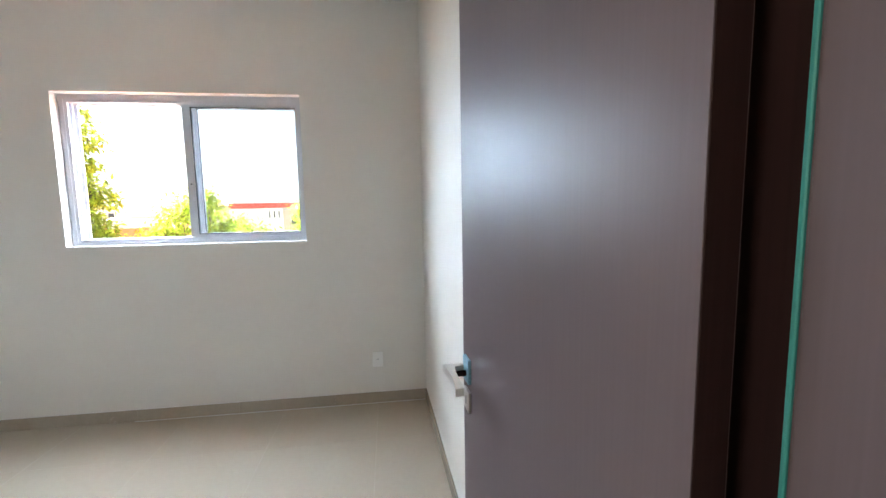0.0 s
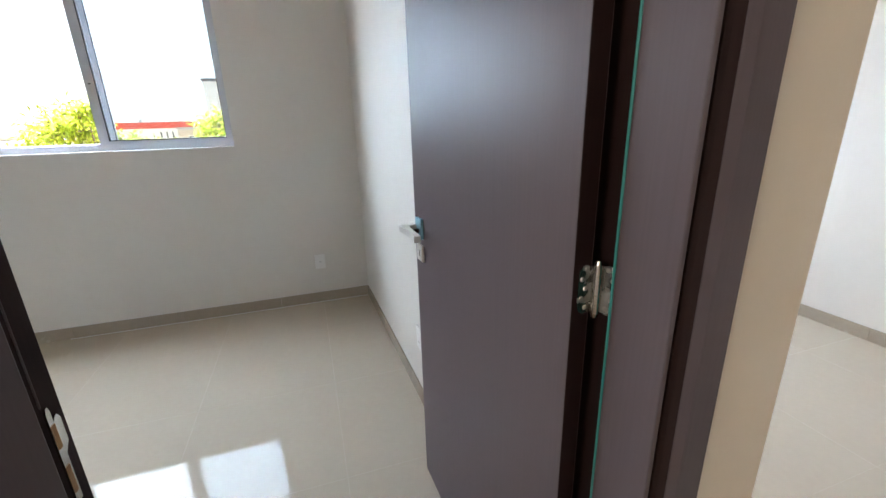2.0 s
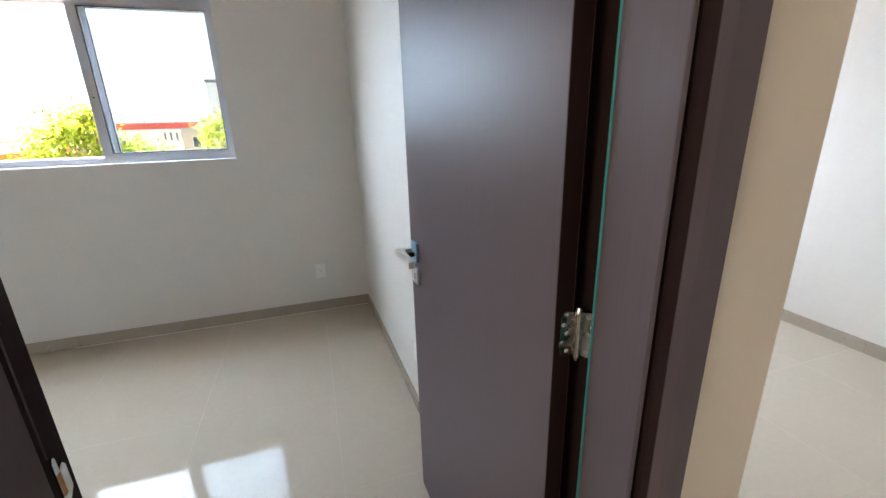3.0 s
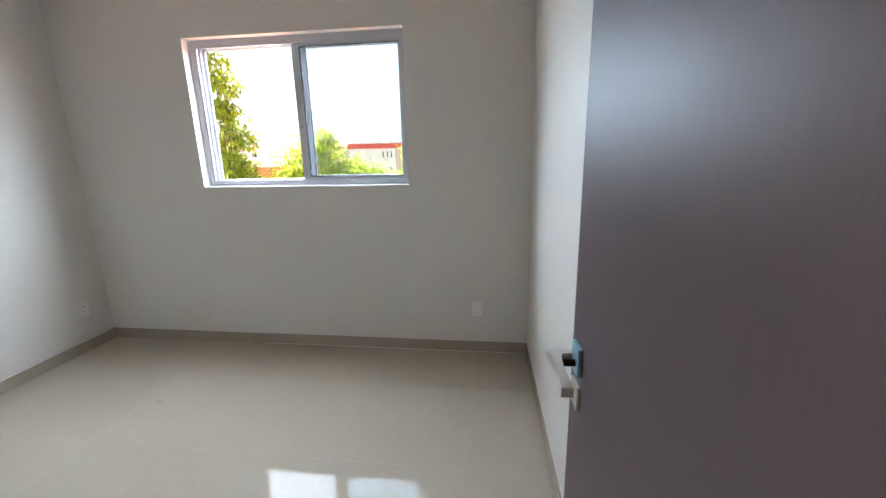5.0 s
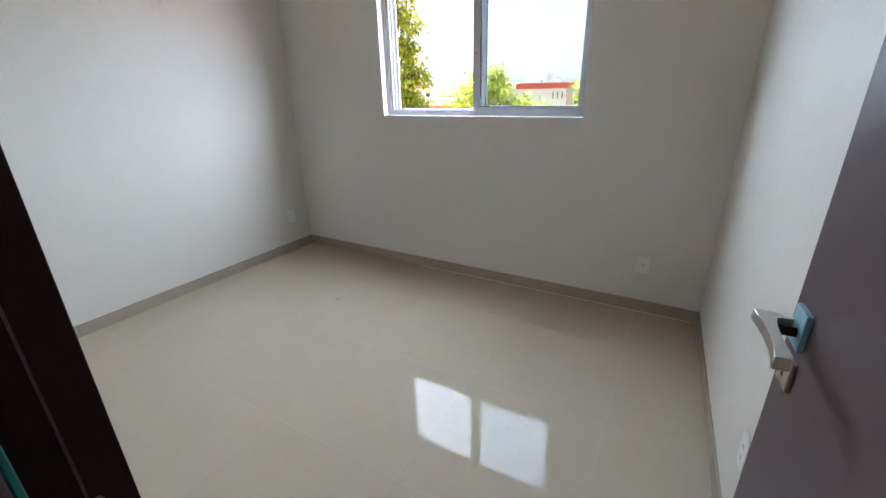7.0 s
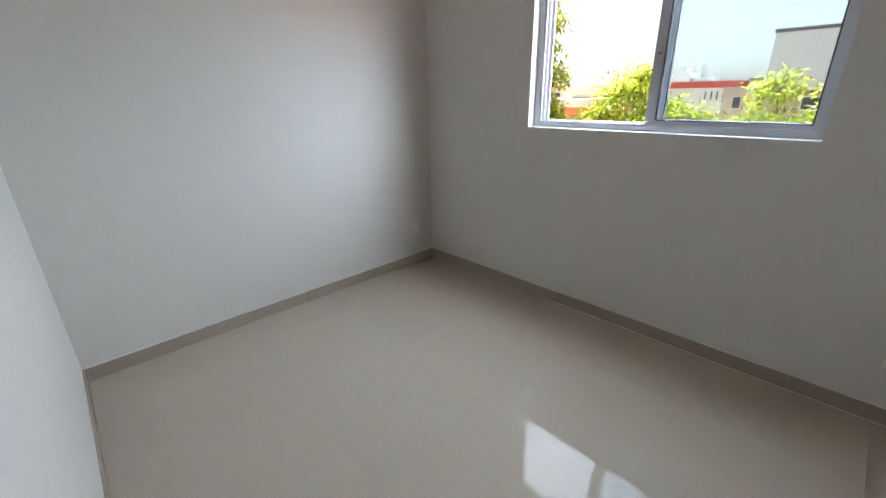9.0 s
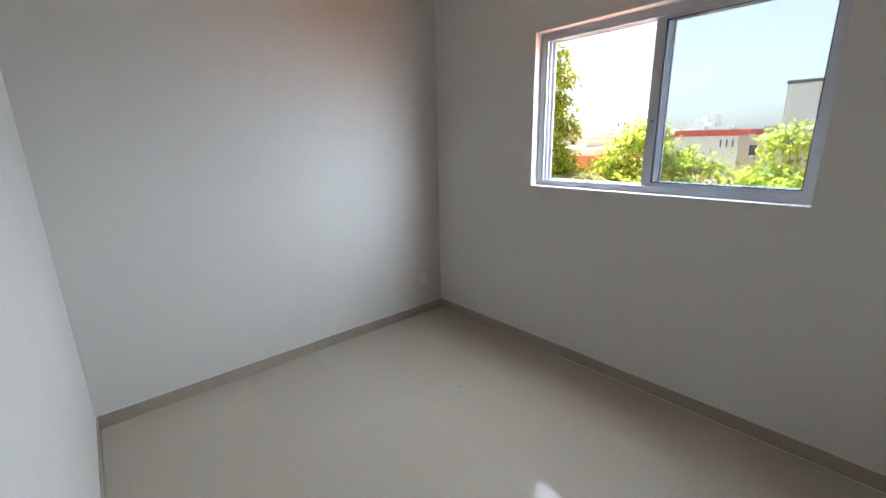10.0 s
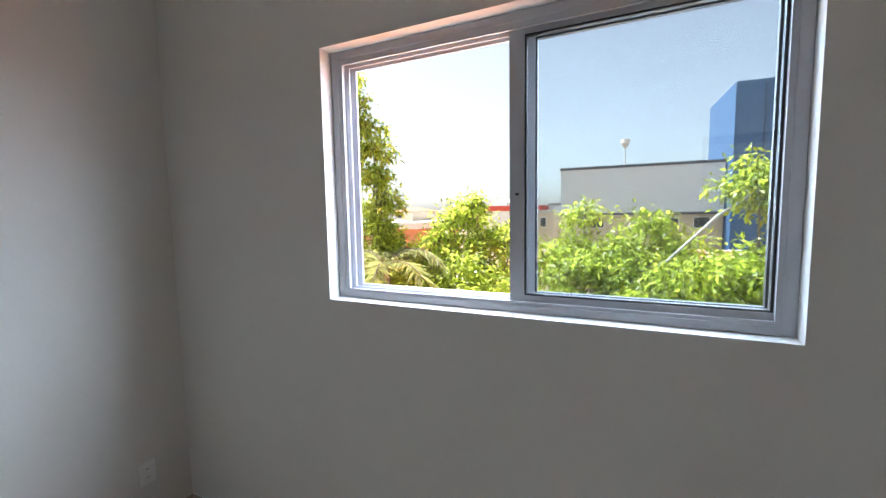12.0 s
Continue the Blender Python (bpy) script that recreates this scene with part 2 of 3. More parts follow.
floor = structure("floor", bm, GROUT, "pale grout bed under large polished beige floor tiles", "floor")

bm = B()
box(bm, -0.2, WX0, 0, OUT, -0.1, CEILING)
box(bm, WX1, END, 0, OUT, -0.1, CEILING)
box(bm, WX0, WX1, 0, OUT, -0.1, WZ0)
box(bm, WX0, WX1, 0, OUT, WZ1, CEILING)
bmesh.ops.remove_doubles(bm, verts=bm.verts, dist=0.0001)
for f in bm.faces:
    c = f.calc_center_median()
    if 0.001 < c.y < OUT - 0.001 and WX0 - 0.001 < c.x < WX1 + 0.001 and WZ0 - 0.001 < c.z < WZ1 + 0.001:
        f.material_index = 1
structure("wall_window", bm, [PAINT, REVEAL], "off-white painted wall with a sliding window opening", "wall")

structure("wall_left", prism(B(), [(-0.2, HALL), (0, HALL), (0, 0), (-0.2, 0)], -0.1, CEILING), PAINT, "off-white painted side wall", "wall")
structure("wall_right", prism(B(), [(right_wall(-2.598), -2.598), (END, -2.598), (END, 0), (right_wall(0), 0)], -0.1, CEILING), PAINT, "off-white painted wall behind the open door", "wall")

bm = B()
for x0, x1, z0 in ((0, RL - 0.03, -0.1), (RR + 0.03, END, -0.1), (RL - 0.03, RR + 0.03, DOOR_TOP + 0.03)):
    prism(bm, [(x0, HALL), (x1, HALL), (x1, back_wall(x1)), (x0, back_wall(x0))], z0, CEILING)
for f in bm.faces:
    c = f.calc_center_median()
    if c.y < HALL + 0.001 or c.x > END - 0.001:
        f.material_index = 1
structure("wall_door", bm, [PAINT, BEIGE], "wall with the doorway, beige on the hall side", "wall")

structure("wall_neighbour", box(B(), FAR, FAR + 0.2, -4.5, OUT, -0.1, CEILING), PAINT, "white wall of the neighbouring room", "wall")
structure("wall_hall_back", box(B(), 1.5, FAR, -4.5, -4.3, -0.1, CEILING), PAINT, "plain back wall of the hall", "wall")
# Unseen wall; its opening is added to let the hall fill lamp in.
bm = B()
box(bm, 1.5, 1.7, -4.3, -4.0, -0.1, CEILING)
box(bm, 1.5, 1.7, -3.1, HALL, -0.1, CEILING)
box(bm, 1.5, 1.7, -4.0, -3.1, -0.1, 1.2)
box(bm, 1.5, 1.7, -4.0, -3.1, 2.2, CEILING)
structure("wall_hall_end", bm, PAINT, "unseen end wall of the hall, opening added for fill light", "wall")
bm = B()
box(bm, END, 4.35, 0, OUT, -0.1, CEILING)
box(bm, 5.35, FAR, 0, OUT, -0.1, CEILING)
box(bm, 4.35, 5.35, 0, OUT, -0.1, 1.2)
box(bm, 4.35, 5.35, 0, OUT, 2.2, CEILING)
structure("wall_neighbour_window", bm, PAINT, "outer wall of the neighbouring room with an opening", "wall")
structure("wall_lower_storey", box(B(), -0.2, FAR + 0.2, -4.5, OUT, GROUND - 0.1, -0.251), WHITE_WALL, "plain rendered lower storey of the house", "wall")
structure("ceiling", box(B(), -0.2, FAR + 0.2, -4.5, OUT, CEILING, CEILING + 0.2), CEIL, "plain white ceiling", "ceiling")


# ---- window ----
win = tagged(new("window_1"), "white aluminium sliding window, one half slid open", "window", kind="structure")
win.location = (WX0, 0.06, WZ0)


def at_window(ob):
    ob.matrix_parent_inverse = win.matrix_basis.inverted()
    return ob


bm = B()
ring(bm, WX0 + 0.001, WX1 - 0.001, WZ0 + 0.001, WZ1 - 0.001, 0.030, 0.030, 0.026, 0.030, 0.062, 0.150)
ring(bm, WX0 + 0.0305, WX1 - 0.0305, WZ0 + 0.0265, WZ1 - 0.0305, 0.022, 0.016, 0.012, 0.022, 0.064, 0.072, 0.001)
ring(bm, WX0 + 0.0305, WX1 - 0.0305, WZ0 + 0.0265, WZ1 - 0.0305, 0.022, 0.016, 0.014, 0.022, 0.108, 0.113, 0.001)
ring(bm, WX0 + 0.0305, WX1 - 0.0305, WZ0 + 0.0265, WZ1 - 0.0305, 0.030, 0.016, 0.018, 0.024, 0.142, 0.150, 0.001)
at_window(part("window_frame", bm, ALU, win, "white aluminium frame with two tracks"))


def sash(x0, x1, y0, y1):
    s = at_window(part("sash", ring(B(), x0, x1, WZ0 + 0.030, WZ1 - 0.033, 0.050, 0.034, 0.028, 0.034, y0, y1, 0.003), ALU, win, "sliding sash with tinted glass"))
    ym = (y0 + y1) / 2
    g = part("gasket", ring(B(), x0 + 0.0495, x1 - 0.0335, WZ0 + 0.0575, WZ1 - 0.0665, 0.007, 0.008, 0.007, 0.007, y0 + 0.003, y1 - 0.003, 0), GASKET, s, "black rubber gasket")
    p = part("pane", box(B(), x0 + 0.052, x1 - 0.036, ym - 0.002, ym + 0.002, WZ0 + 0.060, WZ1 - 0.069), GLASS, s, "blue-green tinted glass pane")
    p.visible_shadow = False
    if y0 < 0.1:
        part("latch", box(B(), x0 + 0.020, x0 + 0.032, y0 - 0.003, y0 + 0.004, 1.60, 1.608, 0.001), GASKET, s)
    return s


sash(1.718, WX1 - 0.012, 0.080, 0.104)
sash(1.745, WX1 - 0.016, 0.116, 0.140)
at_window(part("window_sill", box(B(), WX0 + 0.001, WX1 - 0.001, 0.151, OUT + 0.03, WZ0 - 0.01, WZ0 + 0.012, 0.003), REVEAL, win))

# ---- door lining and leaf ----
STEP, STEP_L = -2.681, -2.647   # where the rebates meet the stops
lining = tagged(new("door_frame"), "dark brown laminate door lining with moulded casing", "door frame", kind="structure")
lining.location = (JL, BACK, 0)


def lined(name, bm, mat, label=""):
    ob = part(name, bm, mat, lining, label)
    ob.matrix_parent_inverse = lining.matrix_basis.inverted()
    return ob


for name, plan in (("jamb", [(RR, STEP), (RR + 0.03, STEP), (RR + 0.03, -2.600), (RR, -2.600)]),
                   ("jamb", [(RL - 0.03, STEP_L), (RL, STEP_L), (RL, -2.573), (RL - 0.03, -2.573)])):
    lined(name, prism(B(), plan, 0, DOOR_TOP + 0.03, 0.0015), LAM_EDGE_SHADED, "dark brown rebate of the lining, shade in its colour")
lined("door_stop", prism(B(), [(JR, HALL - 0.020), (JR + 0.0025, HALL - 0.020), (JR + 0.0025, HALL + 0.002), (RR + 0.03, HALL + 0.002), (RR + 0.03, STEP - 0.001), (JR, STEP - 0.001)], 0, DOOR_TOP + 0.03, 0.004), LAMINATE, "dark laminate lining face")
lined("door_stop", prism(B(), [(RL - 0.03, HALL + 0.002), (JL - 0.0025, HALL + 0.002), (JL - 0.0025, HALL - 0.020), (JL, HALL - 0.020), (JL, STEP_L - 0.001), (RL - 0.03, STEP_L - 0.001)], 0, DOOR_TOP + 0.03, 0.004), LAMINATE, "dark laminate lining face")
lined("head", box(B(), RL + 0.001, RR - 0.001, STEP, -2.578, DOOR_TOP, DOOR_TOP + 0.03, 0.0015), LAM_EDGE_SHADED)
lined("head", box(B(), JL + 0.001, JR - 0.001, HALL - 0.020, STEP - 0.001, DOOR_TOP - 0.025, DOOR_TOP + 0.03, 0.004), LAMINATE)
lined("seal", box(B(), JR + 0.001, RR - 0.001, STEP, STEP + 0.0045, 0.005, DOOR_TOP - 0.03, 0.001), TEAL, "teal rubber door seal")
lined("seal", box(B(), RL + 0.001, JL - 0.006, STEP_L, STEP_L + 0.006, 0.005, DOOR_TOP - 0.03, 0.001), TEAL, "teal rubber door seal")


def casing(x_in, x_out, z1):
    """A moulded upright: bead at the opening, hollow, then a flat outer band."""
    s = 1 if x_out > x_in else -1
    w = abs(x_out - x_in)
    prof = [(0.034, 0), (0.034, 0.0185), (0.036, 0.019), (0.052, 0.022), (0.064, 0.022), (0.066, 0.020), (w - 0.003, 0.020), (w, 0.017), (w, 0)]
    bead = [(0, 0), (0, 0.001), (0.014, 0.001), (0.0165, 0.010), (0.022, 0.014), (0.0335, 0.018), (0.0335, 0)]
    out = []
    for way in (prof, bead):
        pts = [(x_in + s * u, HALL - 0.0005 - d) for u, d in way]
        out.append(prism(B(), pts if s < 0 else pts[::-1], 0, z1))
    return out


for x_in, x_out in ((JR + 0.003, 3.436), (JL - 0.003, 2.526)):
    flat_part, bead_part = casing(x_in, x_out, DOOR_TOP + 0.08)
    lined("casing", flat_part, LAMINATE, "moulded dark casing on the hall side")
    # Same laminate as the casing; the hollow's shade is put into its colour.
    lined("casing_bead_shaded", bead_part, LAM_EDGE_SHADED, "hollow bead of the casing, near-black for its shade")
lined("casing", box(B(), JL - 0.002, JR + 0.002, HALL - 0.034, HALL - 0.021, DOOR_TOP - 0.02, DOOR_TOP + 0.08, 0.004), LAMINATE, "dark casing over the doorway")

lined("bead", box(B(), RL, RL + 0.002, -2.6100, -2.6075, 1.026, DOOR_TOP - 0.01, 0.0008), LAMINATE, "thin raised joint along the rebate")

# Added strip, no seen casing: its colour stands for the gap's shade.
lined("casing", box(B(), RR, RR + 0.020, -2.599, -2.52, 0, DOOR_TOP + 0.03, 0.002), LAM_EDGE_SHADED, "added near-black strip for the shaded gap behind the open door")

# strike plate let into the free jamb
bm = B()
outline = [(-2.6070, 0.884), (-2.5950, 0.884), (-2.5950, 0.952), (-2.5850, 0.964), (-2.5850, 0.998), (-2.5905, 1.006), (-2.5955, 1.004), (-2.5985, 0.999), (-2.5987, 1.016),
           (-2.6010, 1.022), (-2.6045, 1.022), (-2.6070, 1.016)]
back, front = [bm.verts.new((RL, y, z)) for y, z in outline], [bm.verts.new((RL + 0.0025, y, z)) for y, z in outline]
bm.faces.new(back[::-1])
bm.faces.new(front)
for i in range(len(outline)):
    j = (i + 1) % len(outline)
    bm.faces.new((back[i], back[j], front[j], front[i]))
strike = lined("strike_plate", bm, CHROME, "chrome strike plate with cut-outs")
for z0, z1 in ((0.965, 0.998), (0.899, 0.939)):
    part("cut_out", box(B(), RL + 0.0026, RL + 0.0031, -2.6060, -2.5985, z0, z1), RAW_WOOD, strike, "raw orange wood in the latch hole")

# the leaf is built with its hinge edge at y = 0 and its hall face at x = 0, then turned
LEAF_AT, LEAF_TURN, LEAF_W = (3.294, -2.639, 0), 3.46, 0.778
door = tagged(new("door_1"), "dark brown laminate door standing open into the room", "door", kind="structure")
door.matrix_world = pose(*LEAF_AT, 0, 0, LEAF_TURN)
bm = B()
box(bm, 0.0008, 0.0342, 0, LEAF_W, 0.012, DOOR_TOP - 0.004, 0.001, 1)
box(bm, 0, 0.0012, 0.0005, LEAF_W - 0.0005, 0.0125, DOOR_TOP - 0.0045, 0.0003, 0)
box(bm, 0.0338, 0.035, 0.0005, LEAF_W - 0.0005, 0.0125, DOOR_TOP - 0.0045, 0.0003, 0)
part("door_leaf", bm, [LAMINATE, LAM_EDGE_SHADED], door, "satin dark laminate leaf with fine upright grain")


def lever(side):
    """Lever, rose and key plate on one face; side -1 is the hall face."""
    x = 0.0 if side < 0 else 0.035
    y = LEAF_W - 0.055
    z = 1.008

    def slab(d0, d1, y0, y1, z0, z1, bev):
        a, b = sorted((x + side * d0, x + side * d1))
        return box(B(), a, b, y0, y1, z0, z1, bev, segments=2)
    part("rose", slab(0, 0.009, y - 0.026, y + 0.026, z - 0.030, z + 0.034, 0.002), FILM if side < 0 else NICKEL, door, "square metal rose under blue protective film")
    key = part("key_plate", slab(0, 0.008, y - 0.026, y + 0.026, z - 0.106, z - 0.052, 0.002), NICKEL, door, "square nickel key plate")
    k = part("keyhole", slab(0.0081, 0.0086, y - 0.003, y + 0.003, z - 0.090, z - 0.070, 0), HOLE, key)
    # the grip: a round neck under a flat bent bar that narrows to a waist and widens to a square end
    bm = B()
    rod(bm, (x + side * 0.009, y - 0.004, z - 0.006), (x + side * 0.040, y - 0.004, z - 0.006), 0.0075, sides=12, mat=1)
    outline = ((0.012, 0.018), (0.040, 0.021), (0.064, 0.024), (0.061, 0.000), (0.058, -0.030), (0.057, -0.065), (0.060, -0.105), (0.064, -0.126),
               (0.043, -0.126), (0.042, -0.105), (0.042, -0.065), (0.041, -0.030), (0.040, -0.010), (0.036, 0.003), (0.012, 0.004))
    pts = [(x + side * d, y + v) for d, v in outline]
    prism(bm, pts if side > 0 else pts[::-1], z - 0.008, z + 0.012, 0.0015)
    part("lever", bm, [NICKEL, LAM_EDGE_SHADED], door, "brushed nickel lever handle")


lever(-1)
lever(1)


def hinge(z):
    """A butt hinge with a pin, two rounded leaves and countersunk screws, on the open door's edge."""
    h = 0.080
    pin_x, pin_y = 0.0400, -0.0075
    bm = B()
    rod(bm, (pin_x, pin_y, z), (pin_x, pin_y, z + h), 0.0072, sides=16)
    for i in range(5):
        rod(bm, (pin_x, pin_y, z + 0.002 + i * 0.0157), (pin_x, pin_y, z + 0.0154 + i * 0.0157), 0.0080, sides=16)
    rod(bm, (pin_x, pin_y, z + h), (pin_x, pin_y, z + h + 0.007), 0.0066, 0.0045, sides=16)
    rod(bm, (pin_x, pin_y, z - 0.007), (pin_x, pin_y, z), 0.0045, 0.0066, sides=16)
    hin = part("hinge", bm, CHROME, door, "chrome butt hinge")
    for s, name in ((-1, "leaf_plate"), (1, "jamb_plate")):
        bm = B()
        pts = []
        for i in range(9):
            a = math.pi / 2 * i / 8
            pts.append((0.012 + 0.014 * math.sin(a), 0.014 - 0.014 * math.cos(a)))
        outline = [(0, 0.004)] + pts + [(0.012 + 0.014 * math.cos(math.pi / 2 * i / 8), h - 0.014 + 0.014 * math.sin(math.pi / 2 * i / 8)) for i in range(9)] + [(0, h - 0.004)]
        if s < 0:
            face = [(pin_x - 0.004 - u, -0.002, z + w) for u, w in outline]
            off = Vector((0, 0.002, 0))
        else:
            d = Vector((0.35, -1.0, 0)).normalized()
            base = Vector((pin_x + 0.004, pin_y - 0.002, z))
            face = [tuple(base + d * u + Vector((0, 0, w))) for u, w in outline]
            off = Vector((0.002, 0.001, 0))
        lo = [bm.verts.new(p) for p in face]
        hi = [bm.verts.new(Vector(p) + off) for p in face]
        bm.faces.new(lo)
        bm.faces.new(hi[::-1])
        for i in range(len(lo)):
            j = (i + 1) % len(lo)
            bm.faces.new((lo[j], lo[i], hi[i], hi[j]))
        pl = part(name, bm, PLATE, hin)
        nrm = -off.normalized()
        for u, w in ((0.012, 0.010), (0.020, 0.026), (0.013, 0.042), (0.020, 0.058), (0.012, 0.074)):
            if s < 0:
                c = Vector((pin_x - 0.004 - u, -0.002, z + w))
            else:
                c = base + d * u + Vector((0, 0, w))
            part("screw", rod(B(), c, c + nrm * 0.0016, 0.0042, 0.0030, sides=12), NICKEL, pl)
    return hin


for z in (0.20, 1.033, 1.80):
    hinge(z)


# ---- sockets ----
def socket(name, label, at, turn, modules=(-0.020, 0.020)):
    """A 4 x 2 wall plate with a raised rim and two round sockets; built facing -y."""
    t = thing(name, label, "socket", "wall sockets", at, turn)
    part("plate", box(B(), -0.038, 0.038, -0.008, 0, -0.056, 0.056, 0.003, segments=2), PLASTIC, t, "white plastic cover plate")
    for z in modules:
        bm = B()
        rod(bm, (0, -0.0085, z), (0, -0.0078, z), 0.013, sides=20)
        m = part("module", bm, PLASTIC, t)
        for dx in (-0.006, 0, 0.006):
            part("pin_hole", rod(B(), (dx, -0.0092, z), (dx, -0.0086, z), 0.0021, sides=8), HOLE, m)
    return t


socket("wall_socket", "white plastic socket plate low under the window", (2.948, 0, 0.328), 0, (0.0,))
socket("wall_socket", "white plastic socket plate near the room corner", (0, -0.209, 0.322), 90)
socket("wall_socket", "white plastic socket plate beside the open door", (right_wall(-1.45), -1.45, 0.352), -90 + 1.95)

# ---- trees and everything outside ----
bm = B()
bmesh.ops.create_circle(bm, cap_ends=True, segments=64, radius=900, matrix=Matrix.Translation((0, 0, GROUND)))
structure("ground", bm, EARTH, "dry bare ground among the houses", "ground")
# Unseen paving, added so that sunlight bounces up orange onto the left wall.
bm = B()
box(bm, -7, 40, OUT + 0.3, 18, GROUND - 0.1, GROUND + 0.02)
structure("pavement", bm, TERRACOTTA, "unseen terracotta paving, added for its orange bounce through the window", "pavement")


def leaves(name, centres, axes, size, width, mat, parent, rng, droop=0.5, label=""):
    """Folded leaf blades, two triangles each, as one part."""
    k = len(centres)
    d = np.array(axes, float)
    d[:, 2] -= droop
    d += rng.normal(0, 0.55, (k, 3))
    d /= np.linalg.norm(d, axis=1, keepdims=True)
    side = np.cross(d, rng.normal(0, 0.35, (k, 3)) + (0, 0, 1))
    side /= np.linalg.norm(side, axis=1, keepdims=True) + 1e-9
    up = np.cross(side, d)
    ln = size * rng.uniform(0.6, 1.25, (k, 1))
    wd = width * rng.uniform(0.7, 1.2, (k, 1))
    c = np.array(centres, float)
    v = np.stack([c, c + d * ln * 0.45 + side * wd / 2 + up * wd * 0.18, c + d * ln + up * ln * -0.10, c + d * ln * 0.45 - side * wd / 2 + up * wd * 0.18], 1).reshape(-1, 3)
    i = np.arange(k) * 4
    f = np.concatenate([np.stack([i, i + 1, i + 2], 1), np.stack([i, i + 2, i + 3], 1)])
    me = bpy.data.meshes.new(name)
    me.from_pydata(v.tolist(), [], f.tolist())
    me.materials.append(mat)
    ob = new(name, me)
    ob.parent = parent
    return tagged(ob, label, kind="stuff")


def tree(label, x, y, blobs, n, size, width, seed, mat=LEAF, trunk=0.16, group=""):
    """Trunk and limbs that reach the crown's clumps; blobs are (dx, dy, z, radius, flatness)."""
    rng = np.random.default_rng(seed)
    t = thing("tree", label, "tree", group, (x, y, GROUND))
    bm = B()
    low = min(b[2] - b[3] for b in blobs)
    fork = Vector((0, 0, (low - GROUND) * 0.6))
    rod(bm, (0, 0, 0), fork, trunk, trunk * 0.7, sides=9)
    part("trunk", bm, BARK, t, "grey-brown trunk")
    cs, ax = [], []
    for dx, dy, z, r, fl in blobs:
        tip = Vector((dx, dy, z - GROUND))
        mid = fork.lerp(tip, 0.5) + Vector(rng.normal(0, 0.12, 3))
        bm = B()
        rod(bm, fork, mid, trunk * 0.5, trunk * 0.3, sides=7)
        rod(bm, mid, tip, trunk * 0.3, trunk * 0.08, sides=6)
        twigs = int(13 + 16 * r)
        share = max(60, int(n * r ** 2 / sum(b[3] ** 2 for b in blobs)))
        per = max(6, share // twigs)
        for _ in range(twigs):
            u = rng.normal(0, 1, 3)
            u /= np.linalg.norm(u)
            u[2] = abs(u[2]) * 1.0 - 0.35
            rad = r * rng.uniform(0.35, 1.4)
            end = tip + Vector((u[0] * rad, u[1] * rad, u[2] * rad * fl))
            rod(bm, tip.lerp(end, 0.1), end, 0.018, 0.006, sides=4)
            k = per
            cc = np.array(end) + rng.normal(0, 0.165 * r ** 0.5, (k, 3))
            cs.append(cc)
            ax.append((cc - np.array(end)) * 1.6 + u * 0.5)
        part("limb", bm, BARK, t)
    leaves("crown", np.concatenate(cs), np.concatenate(ax), size, width, mat, t, rng, label="bright sunlit yellow-green leaves")
    return t


tree("tall slender tree overgrown with hanging yellow-green vines", -4.7, 7.9,
     [(0.60, 0, -1.6, 0.8, 1.1), (0.65, 0.1, -0.5, 0.7, 1.1), (0.65, 0, 0.5, 0.58, 1.1), (0.62, -0.1, 1.1, 0.46, 1.2), (0.60, 0.1, 1.8, 0.44, 1.2),
      (0.56, 0, 2.5, 0.42, 1.2), (0.40, 0.1, 3.2, 0.42, 1.2), (0.10, 0, 3.9, 0.42, 1.2), (-0.25, 0, 4.6, 0.40, 1.1), (-0.6, 0, 5.3, 0.40, 1.1)],
     12000, 0.17, 0.075, 11, LEAF_DARK, 0.2)
tree("broad leafy tree with glossy sunlit leaves below the window", -1.7, 8.6,
     [(-1.0, 0, 0.1, 0.8, 0.8), (-0.65, 0.1, 1.28, 0.50, 0.9), (0.12, -0.1, 1.62, 0.40, 1.0), (-0.25, 0.2, 1.35, 0.40, 0.9), (0.2, 0.1, 0.8, 0.6, 0.8), (1.0, 0, 0.65, 0.55, 0.8), (-1.05, 0.1, 0.8, 0.48, 0.9), (-0.5, -0.9, -0.6, 1.1, 0.8), (0.0, -0.5, 0.15, 0.9, 0.8), (-1.0, -0.6, -0.2, 0.8, 0.8),
      (0.7, -0.8, -0.5, 1.1, 0.8), (-1.4, -1.2, -1.5, 1.1, 0.7), (0.2, -1.6, -1.6, 1.2, 0.7), (1.6, -1.0, -1.2, 1.0, 0.7)],
     21000, 0.165, 0.075, 12, LEAF, 0.17)
tree("leafy tree with dense bright green crown", 1.5, 9.0,
     [(-0.9, 0, 0.45, 0.7, 0.8), (-0.6, 0.2, 1.33, 0.42, 0.9), (0.2, 0, 0.6, 0.6, 0.8), (0.85, -0.1, 1.15, 0.42, 0.9), (1.4, 0, 0.6, 0.55, 0.9), (-0.6, -1.0, -0.7, 1.1, 0.8), (0.5, -0.6, 0.05, 0.9, 0.8), (2.2, -0.4, -0.1, 0.8, 0.8), (-0.8, -0.7, 0.0, 0.8, 0.8),
      (0.7, -0.9, -0.6, 1.2, 0.7), (1.6, -0.7, -0.9, 1.0, 0.7), (0.0, -1.8, -1.8, 1.3, 0.6), (1.5, -1.8, -1.8, 1.2, 0.6)],
     24000, 0.17, 0.078, 13, LEAF, 0.16)
